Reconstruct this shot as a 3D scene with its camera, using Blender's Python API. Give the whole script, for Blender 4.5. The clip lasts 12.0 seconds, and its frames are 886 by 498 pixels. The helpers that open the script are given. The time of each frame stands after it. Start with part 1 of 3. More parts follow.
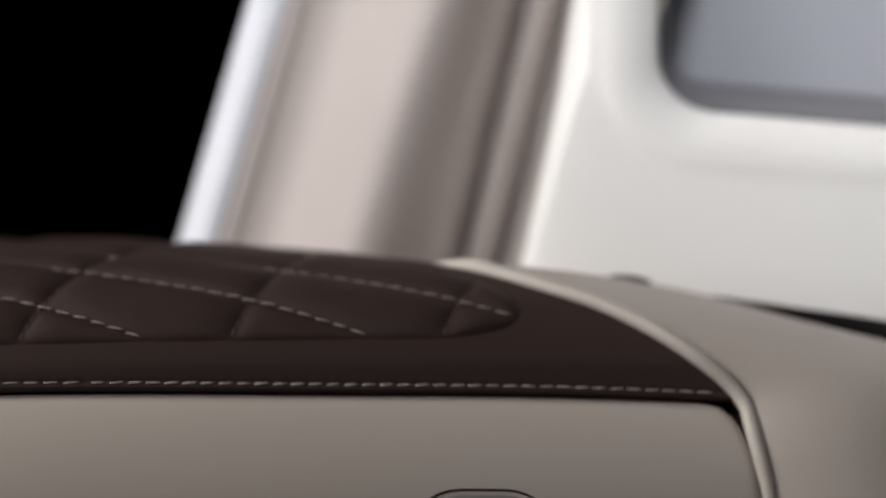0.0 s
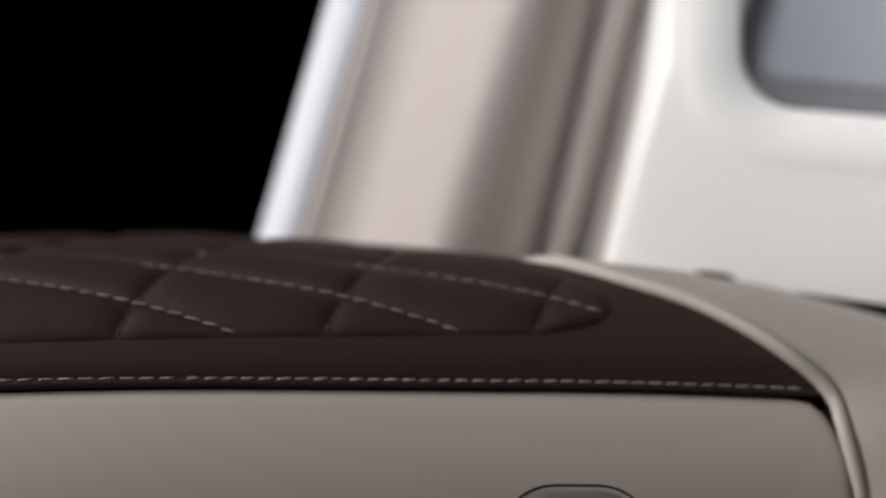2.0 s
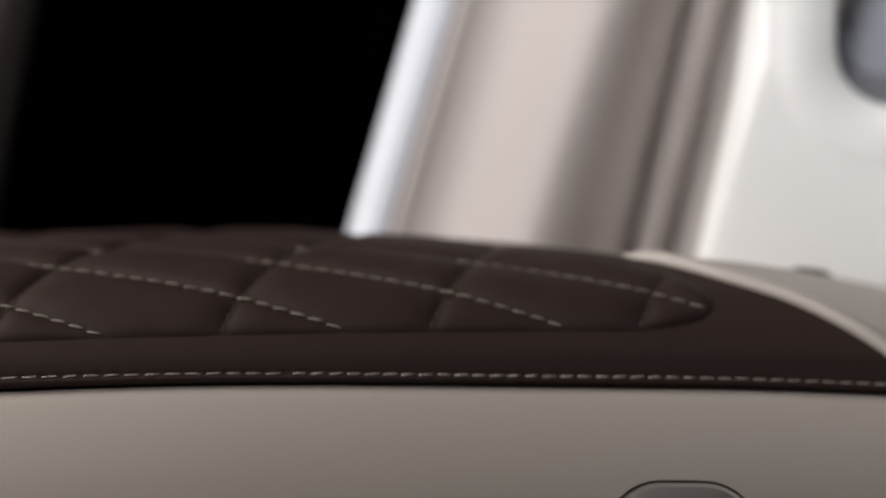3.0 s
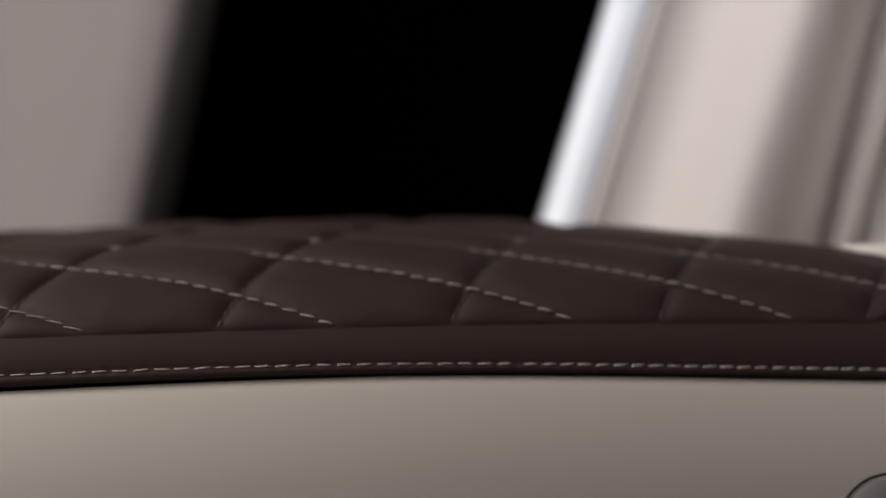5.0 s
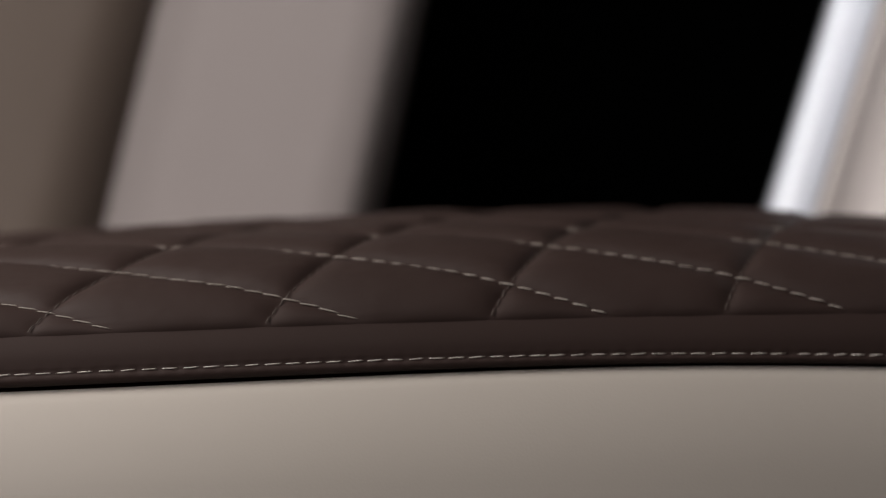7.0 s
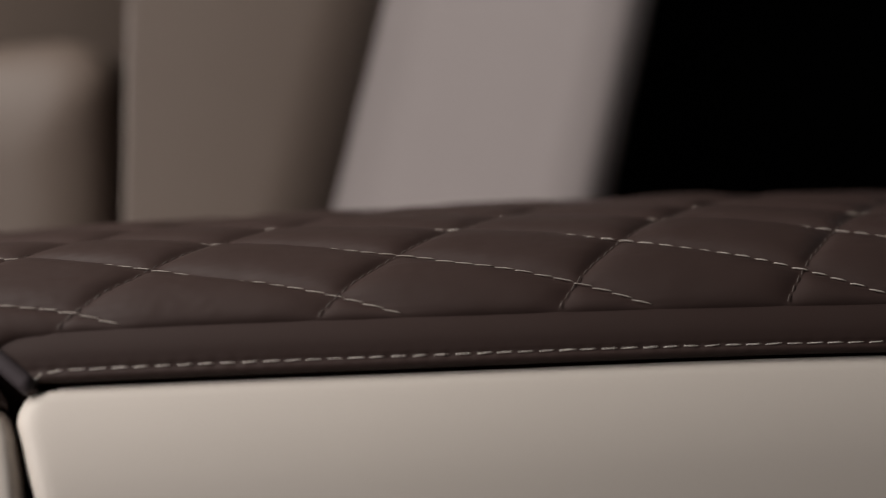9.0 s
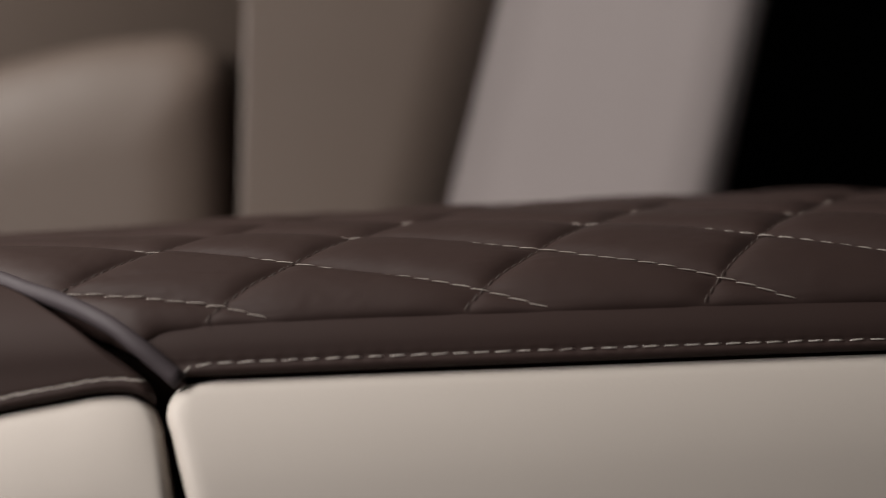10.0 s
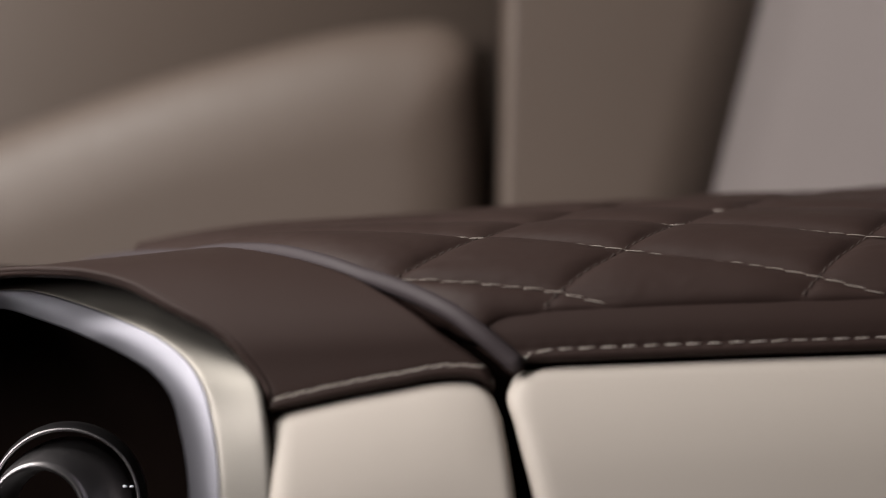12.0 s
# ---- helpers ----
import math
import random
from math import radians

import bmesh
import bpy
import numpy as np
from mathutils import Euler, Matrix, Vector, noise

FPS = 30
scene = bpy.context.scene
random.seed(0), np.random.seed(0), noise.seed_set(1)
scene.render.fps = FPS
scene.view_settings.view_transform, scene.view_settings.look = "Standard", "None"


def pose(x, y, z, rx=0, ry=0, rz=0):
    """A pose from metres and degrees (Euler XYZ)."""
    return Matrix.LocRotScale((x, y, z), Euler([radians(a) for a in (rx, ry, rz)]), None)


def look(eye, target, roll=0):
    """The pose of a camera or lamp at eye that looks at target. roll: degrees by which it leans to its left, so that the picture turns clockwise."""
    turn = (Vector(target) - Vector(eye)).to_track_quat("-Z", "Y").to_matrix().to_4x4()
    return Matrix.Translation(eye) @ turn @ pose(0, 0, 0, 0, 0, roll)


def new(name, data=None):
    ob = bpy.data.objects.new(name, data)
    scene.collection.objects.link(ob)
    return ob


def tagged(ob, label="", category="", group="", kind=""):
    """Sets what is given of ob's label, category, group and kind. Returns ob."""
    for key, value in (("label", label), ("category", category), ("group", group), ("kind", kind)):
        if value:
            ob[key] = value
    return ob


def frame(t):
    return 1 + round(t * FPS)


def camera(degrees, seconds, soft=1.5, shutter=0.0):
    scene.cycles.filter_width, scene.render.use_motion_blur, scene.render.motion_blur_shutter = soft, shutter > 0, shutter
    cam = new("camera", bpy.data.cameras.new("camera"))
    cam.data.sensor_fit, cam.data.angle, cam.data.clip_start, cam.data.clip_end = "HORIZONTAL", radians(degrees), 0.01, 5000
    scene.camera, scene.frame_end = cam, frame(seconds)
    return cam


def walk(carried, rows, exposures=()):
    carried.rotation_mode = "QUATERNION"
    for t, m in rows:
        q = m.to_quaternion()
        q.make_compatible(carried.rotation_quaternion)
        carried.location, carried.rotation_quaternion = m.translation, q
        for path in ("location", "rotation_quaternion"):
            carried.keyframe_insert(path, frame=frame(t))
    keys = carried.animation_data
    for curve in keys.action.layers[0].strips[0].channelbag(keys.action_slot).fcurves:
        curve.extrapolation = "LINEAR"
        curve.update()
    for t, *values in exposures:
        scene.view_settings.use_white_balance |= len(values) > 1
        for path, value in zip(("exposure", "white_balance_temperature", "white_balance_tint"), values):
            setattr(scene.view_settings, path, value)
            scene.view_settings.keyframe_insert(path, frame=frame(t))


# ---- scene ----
LENS = 18.0
cam = camera(LENS, 12.0, soft=1.2)
cam.data.dof.use_dof = True
cam.data.dof.focus_distance = 0.770
cam.data.dof.aperture_fstop = 4.0
EYE, TILT = 1.10, -12.0
ROWS = [
    (0.0, 0.0, 0.0, 0.0, 0.0, 0.0001, 0.0004),
    (0.5, -0.0015, -0.0007, 0.0007, -0.0229, -0.0479, -0.0031),
    (1.0, -0.0061, -0.0012, 0.0012, -0.0441, -0.0998, -0.0121),
    (1.5, -0.0147, -0.0027, 0.0018, -0.0603, -0.1532, -0.0418),
    (2.0, -0.0277, -0.0042, 0.0019, -0.0731, -0.2073, -0.0802),
    (2.5, -0.0429, -0.0048, 0.002, -0.0829, -0.2554, -0.1353),
    (3.0, -0.0582, -0.0045, 0.0019, -0.0978, -0.2959, -0.2006),
    (5.0, -0.1254, -0.0035, 0.0008, -0.195, -0.4421, -0.492),
    (5.5, -0.145, -0.0035, 0.0005, -0.2135, -0.4889, -0.543),
    (6.0, -0.1639, -0.0028, 0.0003, -0.2281, -0.5448, -0.5848),
    (6.5, -0.1841, -0.0011, 0.0001, -0.238, -0.6089, -0.6282),
    (7.0, -0.2032, 0.0014, -0.0, -0.2479, -0.6743, -0.6871),
    (7.2, -0.2116, 0.0031, -0.0002, -0.2512, -0.7015, -0.7122),
    (8.8, -0.2759, 0.0193, -0.0022, -0.2815, -0.9212, -0.9273),
    (9.0, -0.2844, 0.0205, -0.0024, -0.2866, -0.9427, -0.9518),
    (9.5, -0.3056, 0.0209, -0.0031, -0.3045, -0.9863, -1.0034),
    (10.0, -0.3244, 0.0199, -0.0038, -0.3311, -1.0135, -1.0452),
    (10.5, -0.346, 0.0221, -0.0049, -0.3575, -1.0284, -1.0803),
    (11.0, -0.3684, 0.024, -0.0063, -0.3864, -1.0325, -1.118),
    (11.5, -0.3941, 0.0245, -0.0079, -0.4137, -1.03, -1.1732),
    (12.0, -0.4159, 0.0258, -0.0094, -0.4467, -1.0227, -1.2447),
]
walk(cam, [(t, pose(0, 0, EYE, TILT, 0, 0) @ pose(x, y, z, 90 + pitch, roll, yaw)) for t, x, y, z, yaw, pitch, roll in ROWS])

# ---- world and lights: dark photo studio, unseen softboxes over and beside the car, added door fill ----
world = bpy.data.worlds.new("studio_world")
scene.world = world
world.use_nodes = True
world.node_tree.nodes["Background"].inputs[0].default_value = (0.6, 0.6, 0.65, 1)
world.node_tree.nodes["Background"].inputs[1].default_value = 0.02


def softbox(name, eye, target, width, height, watts, colour, spread=180):
    data = bpy.data.lights.new(name, "AREA")
    data.shape, data.size, data.size_y, data.energy, data.color, data.spread = "RECTANGLE", width, height, watts, colour, radians(spread)
    ob = new(name, data)
    ob.matrix_world = look(eye, target)
    return ob


softbox("softbox_overhead", (-0.88, 0.74, 1.58), (-0.45, 0.8, 0.9), 0.45, 0.40, 3.7, (1.0, 0.97, 0.93), 120)
softbox("softbox_side", (-1.00, 0.34, 1.24), (-0.42, 0.8, 0.9), 0.45, 0.40, 1.46, (1.0, 0.96, 0.94), 74)
# added fill without a known source, brightens door, pillar and dashboard end
softbox("door_fill", (-0.15, 0.20, 1.75), (0.21, 0.92, 1.20), 0.50, 0.30, 1.46, (0.98, 0.98, 1.0), 42)

# ---- the frame of the dashboard: x along it, d away from the seats, h up, leaning 12 degrees ----
LEAN_C, LEAN_S = math.cos(radians(12)), math.sin(radians(12))


def V(x, d, h):
    return Vector((x, d * LEAN_C + h * LEAN_S, EYE + h * LEAN_C - d * LEAN_S))


def spline(xs, ys):
    """A smooth curve through a few control values, straight beyond them."""
    xs, ys = np.array(xs, float), np.array(ys, float)
    m = np.gradient(ys, xs)

    def value(x):
        if x <= xs[0]:
            return ys[0] + m[0] * (x - xs[0])
        if x >= xs[-1]:
            return ys[-1] + m[-1] * (x - xs[-1])
        i = int(np.searchsorted(xs, x)) - 1
        w = xs[i + 1] - xs[i]
        t = (x - xs[i]) / w
        return ((2 * t**3 - 3 * t**2 + 1) * ys[i] + (t**3 - 2 * t**2 + t) * w * m[i]
                + (3 * t**2 - 2 * t**3) * ys[i + 1] + (t**3 - t**2) * w * m[i + 1])
    return value


def smooth(points, n):
    """n points along a smooth curve through control points."""
    pts = [Vector(p) for p in points]
    s = [0.0]
    for a, b in zip(pts, pts[1:]):
        s.append(s[-1] + (b - a).length)
    axes = [spline(s, [p[i] for p in pts]) for i in range(3)]
    return [Vector([c(s[-1] * k / (n - 1)) for c in axes]) for k in range(n)]


# ---- materials ----
def material(name, colour, rough, metal=0.0, spots=0.15, spot_scale=9.0, grain=0.0, grain_scale=900.0, coat=0.0, voronoi=True, gloss=0.5):
    mat = bpy.data.materials.new(name)
    mat.use_nodes = True
    nt = mat.node_tree
    bsdf = nt.nodes["Principled BSDF"]
    bsdf.inputs["Metallic"].default_value = metal
    bsdf.inputs["Coat Weight"].default_value = coat
    bsdf.inputs["Specular IOR Level"].default_value = gloss
    where = nt.nodes.new("ShaderNodeTexCoord")
    big = nt.nodes.new("ShaderNodeTexNoise")
    big.inputs["Scale"].default_value, big.inputs["Detail"].default_value = spot_scale, 5.0
    nt.links.new(where.outputs["Object"], big.inputs["Vector"])
    mix = nt.nodes.new("ShaderNodeMix")
    mix.data_type = "RGBA"
    mix.inputs[6].default_value = (*[c * (1 - spots) for c in colour], 1)
    mix.inputs[7].default_value = (*[min(1, c * (1 + spots)) for c in colour], 1)
    nt.links.new(big.outputs["Fac"], mix.inputs[0])
    nt.links.new(mix.outputs[2], bsdf.inputs["Base Color"])
    ramp = nt.nodes.new("ShaderNodeMapRange")
    ramp.inputs["To Min"].default_value, ramp.inputs["To Max"].default_value = max(0.02, rough - 0.07), min(1, rough + 0.07)
    fine = nt.nodes.new("ShaderNodeTexNoise")
    fine.inputs["Scale"].default_value, fine.inputs["Detail"].default_value = spot_scale * 12, 4.0
    nt.links.new(where.outputs["Object"], fine.inputs["Vector"])
    nt.links.new(fine.outputs["Fac"], ramp.inputs["Value"])
    nt.links.new(ramp.outputs[0], bsdf.inputs["Roughness"])
    if grain:
        tex = nt.nodes.new("ShaderNodeTexVoronoi" if voronoi else "ShaderNodeTexNoise")
        tex.inputs["Scale"].default_value = grain_scale
        nt.links.new(where.outputs["Object"], tex.inputs["Vector"])
        bump = nt.nodes.new("ShaderNodeBump")
        bump.inputs["Strength"].default_value, bump.inputs["Distance"].default_value = grain, 0.0004
        nt.links.new(tex.outputs[0], bump.inputs["Height"])
        nt.links.new(bump.outputs[0], bsdf.inputs["Normal"])
    return mat


BROWN = material("brown_leather", (0.0300, 0.0168, 0.0140), 0.62, grain=0.03, gloss=0.25, grain_scale=1100)
BEIGE = material("beige_leather", (0.42, 0.372, 0.332), 0.60, gloss=0.3, spots=0.04, grain=0.05, grain_scale=1100)
PIPING = material("pale_beige_piping", (0.46, 0.415, 0.37), 0.50, spots=0.05, grain=0.1, grain_scale=1100)
THREAD = material("cream_thread", (0.46, 0.415, 0.37), 0.7, spots=0.2, spot_scale=300, grain=0.4, grain_scale=5000, voronoi=False)
QUILT_THREAD = material("taupe_thread", (0.29, 0.252, 0.22), 0.7, spots=0.2, spot_scale=300, grain=0.4, grain_scale=5000, voronoi=False)
LIT_THREAD = material("lit_taupe_thread", (0.33, 0.288, 0.254), 0.7, spots=0.2, spot_scale=300, grain=0.4, grain_scale=5000, voronoi=False)
DARK_THREAD = material("brown_thread", (0.065, 0.050, 0.043), 0.7, spots=0.2, spot_scale=300, grain=0.4, grain_scale=5000, voronoi=False)
SATIN = material("satin_metal", (0.24, 0.222, 0.200), 0.50, metal=1.0, spots=0.05, grain=0.03, grain_scale=2500, voronoi=False)
CHROME = material("satin_chrome", (0.22, 0.215, 0.24), 0.50, metal=1.0, spots=0.04, grain=0.03, grain_scale=2500, voronoi=False)
POLISHED = material("polished_metal", (0.25, 0.235, 0.24), 0.36, metal=1.0, spots=0.08, spot_scale=60, grain=0.05, grain_scale=1800, voronoi=False)
BROWN_SHEEN = material("brown_leather_sheen", (0.050, 0.039, 0.042), 0.62, gloss=0.3, spots=0.12, grain=0.05, grain_scale=1100)
BLACK = material("black_plastic", (0.004, 0.004, 0.004), 0.5, grain=0.2, grain_scale=1500)
RUBBER_SHADE = material("black_rubber_and_shade", (0.006, 0.005, 0.005), 0.8, grain=0.2, grain_scale=1500, gloss=0.15)
GREY = material("grey_reflection_lacquer", (0.19, 0.17, 0.165), 0.38, spots=0.06, coat=0.3)
WHITE = material("white_leatherette", (0.84, 0.83, 0.81), 0.45, spots=0.02, grain=0.1, grain_scale=900)
PILLAR = material("greige_pillar_fabric", (0.44, 0.395, 0.375), 0.60, spots=0.05, grain=0.3, grain_scale=1800, voronoi=False)
PALE_SEAL = material("pale_seal_fabric", (0.43, 0.395, 0.375), 0.65, spots=0.04, grain=0.3, grain_scale=1800, voronoi=False)
STRIP = material("bright_bluish_white", (0.57, 0.59, 0.645), 0.30, spots=0.02)
GREIGE = material("grey_beige_fabric", (0.255, 0.218, 0.210), 0.75, spots=0.06, grain=0.3, grain_scale=1800, voronoi=False)
SEAT = material("taupe_seat_leather", (0.112, 0.083, 0.067), 0.52, spots=0.08, grain=0.2, grain_scale=800)
PANE = material("grey_haze_pane", (0.36, 0.37, 0.41), 0.25, spots=0.05, coat=0.3)
GASKET = material("dark_grey_gasket", (0.175, 0.172, 0.188), 0.5, spots=0.06, grain=0.2, grain_scale=1500)
CABIN = material("beige_bounce_lining", (0.36, 0.34, 0.33), 0.7, spots=0.05, grain=0.2, grain_scale=900)
STUDIO = material("black_studio_cloth", (0.0012, 0.0012, 0.0012), 0.95, spots=0.3)
# black without gloss: the vent cavity, and painted shade in joints and gap
DEEP_BLACK = material("deep_black", (0.007, 0.0045, 0.0038), 0.95, spots=0.3, spot_scale=60)
for m in (STUDIO, DEEP_BLACK):
    m.node_tree.nodes["Principled BSDF"].inputs["Specular IOR Level"].default_value = 0.0
FLOOR = material("beige_bounce_floor", (0.40, 0.37, 0.35), 0.7, spots=0.3, spot_scale=3)


# ---- builders ----
def link(name, bm, mat, parent=None, label="", flat=False):
    bmesh.ops.recalc_face_normals(bm, faces=bm.faces)
    me = bpy.data.meshes.new(name)
    bm.to_mesh(me)
    bm.free()
    me.materials.append(mat)
    if not flat:
        for p in me.polygons:
            p.use_smooth = True
    ob = new(name, me)
    if parent:
        ob.parent = parent
        if parent.type == "EMPTY":
            ob.matrix_parent_inverse = Matrix.Translation(-parent.location)
    return tagged(ob, label)


def thing(name, base, label, category, group="", kind=""):
    ob = new(name)
    ob.location = base
    ob.empty_display_size = 0.02
    return tagged(ob, label, category, group, kind)


def shell(rows, back, loop=False):
    """A closed sheet through rows of points, as thick as the way back."""
    bm = bmesh.new()
    back = Vector(back)
    n, m = len(rows), len(rows[0])
    front = [[bm.verts.new(p) for p in row] for row in rows]
    rear = [[bm.verts.new(Vector(p) + back) for p in row] for row in rows]
    for i in range(n - 1):
        for j in range(m if loop else m - 1):
            k = (j + 1) % m
            bm.faces.new((front[i][j], front[i][k], front[i + 1][k], front[i + 1][j]))
            bm.faces.new((rear[i][j], rear[i + 1][j], rear[i + 1][k], rear[i][k]))
    for i in (0, n - 1):
        for j in range(m if loop else m - 1):
            k = (j + 1) % m
            bm.faces.new((front[i][j], rear[i][j], rear[i][k], front[i][k]))
    if not loop:
        for j in (0, m - 1):
            for i in range(n - 1):
                bm.faces.new((front[i][j], front[i + 1][j], rear[i + 1][j], rear[i][j]))
    return bm


def tube(path, radius, sides=10, taper=None):
    """A round bar along a path of points."""
    bm = bmesh.new()
    rings = []
    for i, p in enumerate(path):
        t = (path[min(i + 1, len(path) - 1)] - path[max(i - 1, 0)]).normalized()
        a = t.orthogonal().normalized() if i == 0 else (a - t * a.dot(t)).normalized()
        b = t.cross(a)
        r = radius * (taper[i] if taper else 1)
        rings.append([bm.verts.new(p + r * (math.cos(k) * a + math.sin(k) * b)) for k in np.linspace(0, math.tau, sides, endpoint=False)])
    for ra, rb in zip(rings, rings[1:]):
        for k in range(sides):
            bm.faces.new((ra[k], ra[(k + 1) % sides], rb[(k + 1) % sides], rb[k]))
    bm.faces.new(rings[0])
    bm.faces.new(rings[-1])
    return bm


def box(x0, x1, y0, y1, z0, z1, bevel=0.0):
    bm = bmesh.new()
    bmesh.ops.create_cube(bm, size=1)
    for v in bm.verts:
        v.co = Vector(((x0 + x1) / 2 + v.co.x * (x1 - x0), (y0 + y1) / 2 + v.co.y * (y1 - y0), (z0 + z1) / 2 + v.co.z * (z1 - z0)))
    if bevel:
        bmesh.ops.bevel(bm, geom=bm.edges[:], offset=bevel, segments=2, affect="EDGES")
    return bm


def stitch_mesh(length, radius):
    """One sewn stitch: a short twisted bar, thick in the middle, its ends sunk into the leather."""
    bm = bmesh.new()
    rings = []
    for s in np.linspace(-1, 1, 6):
        r = radius * (1 - 0.75 * s * s) ** 0.5
        z = radius * (0.55 - 0.95 * s**4)
        rings.append([bm.verts.new((s * length / 2, r * math.cos(k), z + r * 0.8 * math.sin(k))) for k in np.linspace(0, math.tau, 5, endpoint=False)])
    for ra, rb in zip(rings, rings[1:]):
        for k in range(5):
            bm.faces.new((ra[k], ra[(k + 1) % 5], rb[(k + 1) % 5], rb[k]))
    bm.faces.new(rings[0])
    bm.faces.new(rings[-1])
    bmesh.ops.recalc_face_normals(bm, faces=bm.faces)
    me = bpy.data.meshes.new("stitch")
    bm.to_mesh(me)
    bm.free()
    for p in me.polygons:
        p.use_smooth = True
    return me


def sew(path, normals, me, mat, parent, pitch, skew=0.0):
    """Stitches along a path, each an object of its own on one mesh."""
    if not me.materials:
        me.materials.append(mat)
    run, due = 0.0, pitch * 0.5
    for i in range(1, len(path)):
        step = path[i] - path[i - 1]
        while run + step.length >= due:
            p = path[i - 1].lerp(path[i], (due - run) / step.length)
            n = normals[i].normalized()
            t = (step - n * step.dot(n)).normalized()
            b = n.cross(t)
            turn = skew + random.uniform(-0.05, 0.05)
            t2 = (t * math.cos(turn) + b * math.sin(turn)).normalized()
            b2 = n.cross(t2)
            ob = new("stitch", me)
            ob.parent = parent
            size = random.uniform(0.93, 1.05)
            ob.matrix_local = Matrix.Translation(p) @ Matrix((t2, b2, n)).transposed().to_4x4() @ Matrix.Diagonal((size, size, size, 1))
            due += pitch * random.uniform(0.97, 1.03)
        run += step.length


# ---- the leather-covered top of the dashboard ----
PROFILE_W = [-0.034, -0.0125, -0.006, 0, 0.0069, 0.0138, 0.0245, 0.035, 0.062, 0.085, 0.106, 0.136, 0.176, 0.23]
profile_d = spline(PROFILE_W, [-0.008, -0.004, -0.003, 0, 0.005, 0.0105, 0.019, 0.0285, 0.055, 0.078, 0.099, 0.129, 0.168, 0.215])
profile_h = spline(PROFILE_W, [-0.033, -0.0118, -0.0055, 0, 0.0056, 0.0103, 0.0153, 0.0192, 0.0242, 0.0267, 0.0278, 0.0268, 0.021, -0.004])


def top(x, w):
    """The place on the dashboard's top, x along it and w back from the front of the quilted pad."""
    droop = 0.33 * max(0.0, -0.33 - x) ** 2 * min(1.0, max(0.0, (w - 0.025) / 0.05))
    droop += 0.0032 * min(1.0, max(0.0, (-0.2 - x) / 0.14)) * min(1.0, max(0.0, (x + 0.47) / 0.06)) * min(1.0, max(0.0, w / 0.02))
    return V(x, 0.803 + 0.1 * x + profile_d(w), -0.0262 - 0.078 * x * x + profile_h(w) - droop)


def top_normal(x, w):
    e = 0.0006
    return (top(x + e, w) - top(x - e, w)).cross(top(x, w + e) - top(x, w - e)).normalized()


lip_size = spline([-0.46, -0.25, -0.12, 0.08], [1.0, 1.0, 0.78, 0.72])
hem_w = spline([-0.46, -0.40, -0.30, -0.12, -0.026, 0.035, 0.079], [-0.0115, -0.0115, -0.0115, -0.0110, -0.0130, -0.0140, -0.0155])
right_edge = spline([-0.018, -0.0125, -0.0035, 0.0085, 0.02, 0.033, 0.049, 0.08, 0.12, 0.23], [0.0855, 0.0810, 0.0695, 0.0518, 0.0335, 0.0155, -0.0050, -0.044, -0.09, -0.21])
left_edge = spline([-0.0165, -0.009, 0.0065, 0.017, 0.034, 0.0475, 0.08, 0.12, 0.23], [-0.3898, -0.3980, -0.4160, -0.4298, -0.4487, -0.4620, -0.488, -0.515, -0.58])


def gap_roll(x, w):
    """How far the left edge rolls down into the gap beside the vent console."""
    e = x - left_edge(w)
    return -0.0060 * max(0.0, 1 - e / 0.0018) ** 2 - 0.0010 * max(0.0, 1 - e / 0.018) ** 2


dashboard = thing("dashboard", V(-0.15, 0.80, -0.16), "dashboard covered in dark brown quilted leather above beige leather", "dashboard")

rows = []
LIP = [(-0.0026, -0.0090), (-0.0031, -0.0050), (-0.0033, -0.0026), (-0.0031, -0.0010), (-0.0025, 0.0002), (-0.0016, 0.0006), (-0.0007, 0.0002), (0.0, -0.0003), (0.0010, 0.0)]
for k in range(len(LIP) + 14 + 46):
    row = []
    for u in np.linspace(0, 1, 400):
        x = 0.0
        for _ in range(3):
            h0 = hem_w(x)
            if k < len(LIP):
                w, out = h0 + LIP[k][0] * lip_size(x), LIP[k][1]
            elif k < len(LIP) + 14:
                w, out = h0 + 0.001 + (-0.001 - h0) * (k - len(LIP) + 1) / 14, 0.0
            else:
                w, out = 0.2 * ((k - len(LIP) - 13) / 46) ** 1.4, 0.0
            wl = max(w, -0.0165)
            x = left_edge(wl) + (right_edge(max(w, -0.019)) - left_edge(wl)) * u
        row.append(top(x, w) + top_normal(x, max(w, -0.012)) * (out + gap_roll(x, wl) + 0.00012 * math.cos(math.tau * x / 0.0052) * max(0.0, 1 - abs(w - h0) / 0.003)))
    rows.append(row)
border = link("leather_border", shell(rows, V(0, 0.008, -0.004) - V(0, 0, 0)), BROWN, dashboard, "smooth dark brown leather with cream topstitching")


def shadow_gap(hem, x0, x1, parent):
    """A black strip set back between a leather lip and the panel below, painted as shade."""
    rows = [[top(x, hem(x) + drop * lip_size(x)) + top_normal(x, -0.012) * -0.0042 for x in np.linspace(x0, x1, 60)] for drop in (-0.0015, -0.003, -0.0045, -0.0062)]
    return link("joint_shade", shell(rows, V(0, 0.002, 0) - V(0, 0, 0)), DEEP_BLACK, parent, "black strip for the shade in the joint under the lip")


shadow_gap(hem_w, -0.387, 0.080, dashboard)

# ---- the quilted pad ----
pad_right = spline([-0.004, 0.0, 0.0025, 0.0065, 0.010, 0.0165, 0.0225, 0.045, 0.08, 0.12], [-0.02, 0.0, 0.014, 0.0214, 0.0227, 0.020, 0.0159, -0.013, -0.062, -0.118])
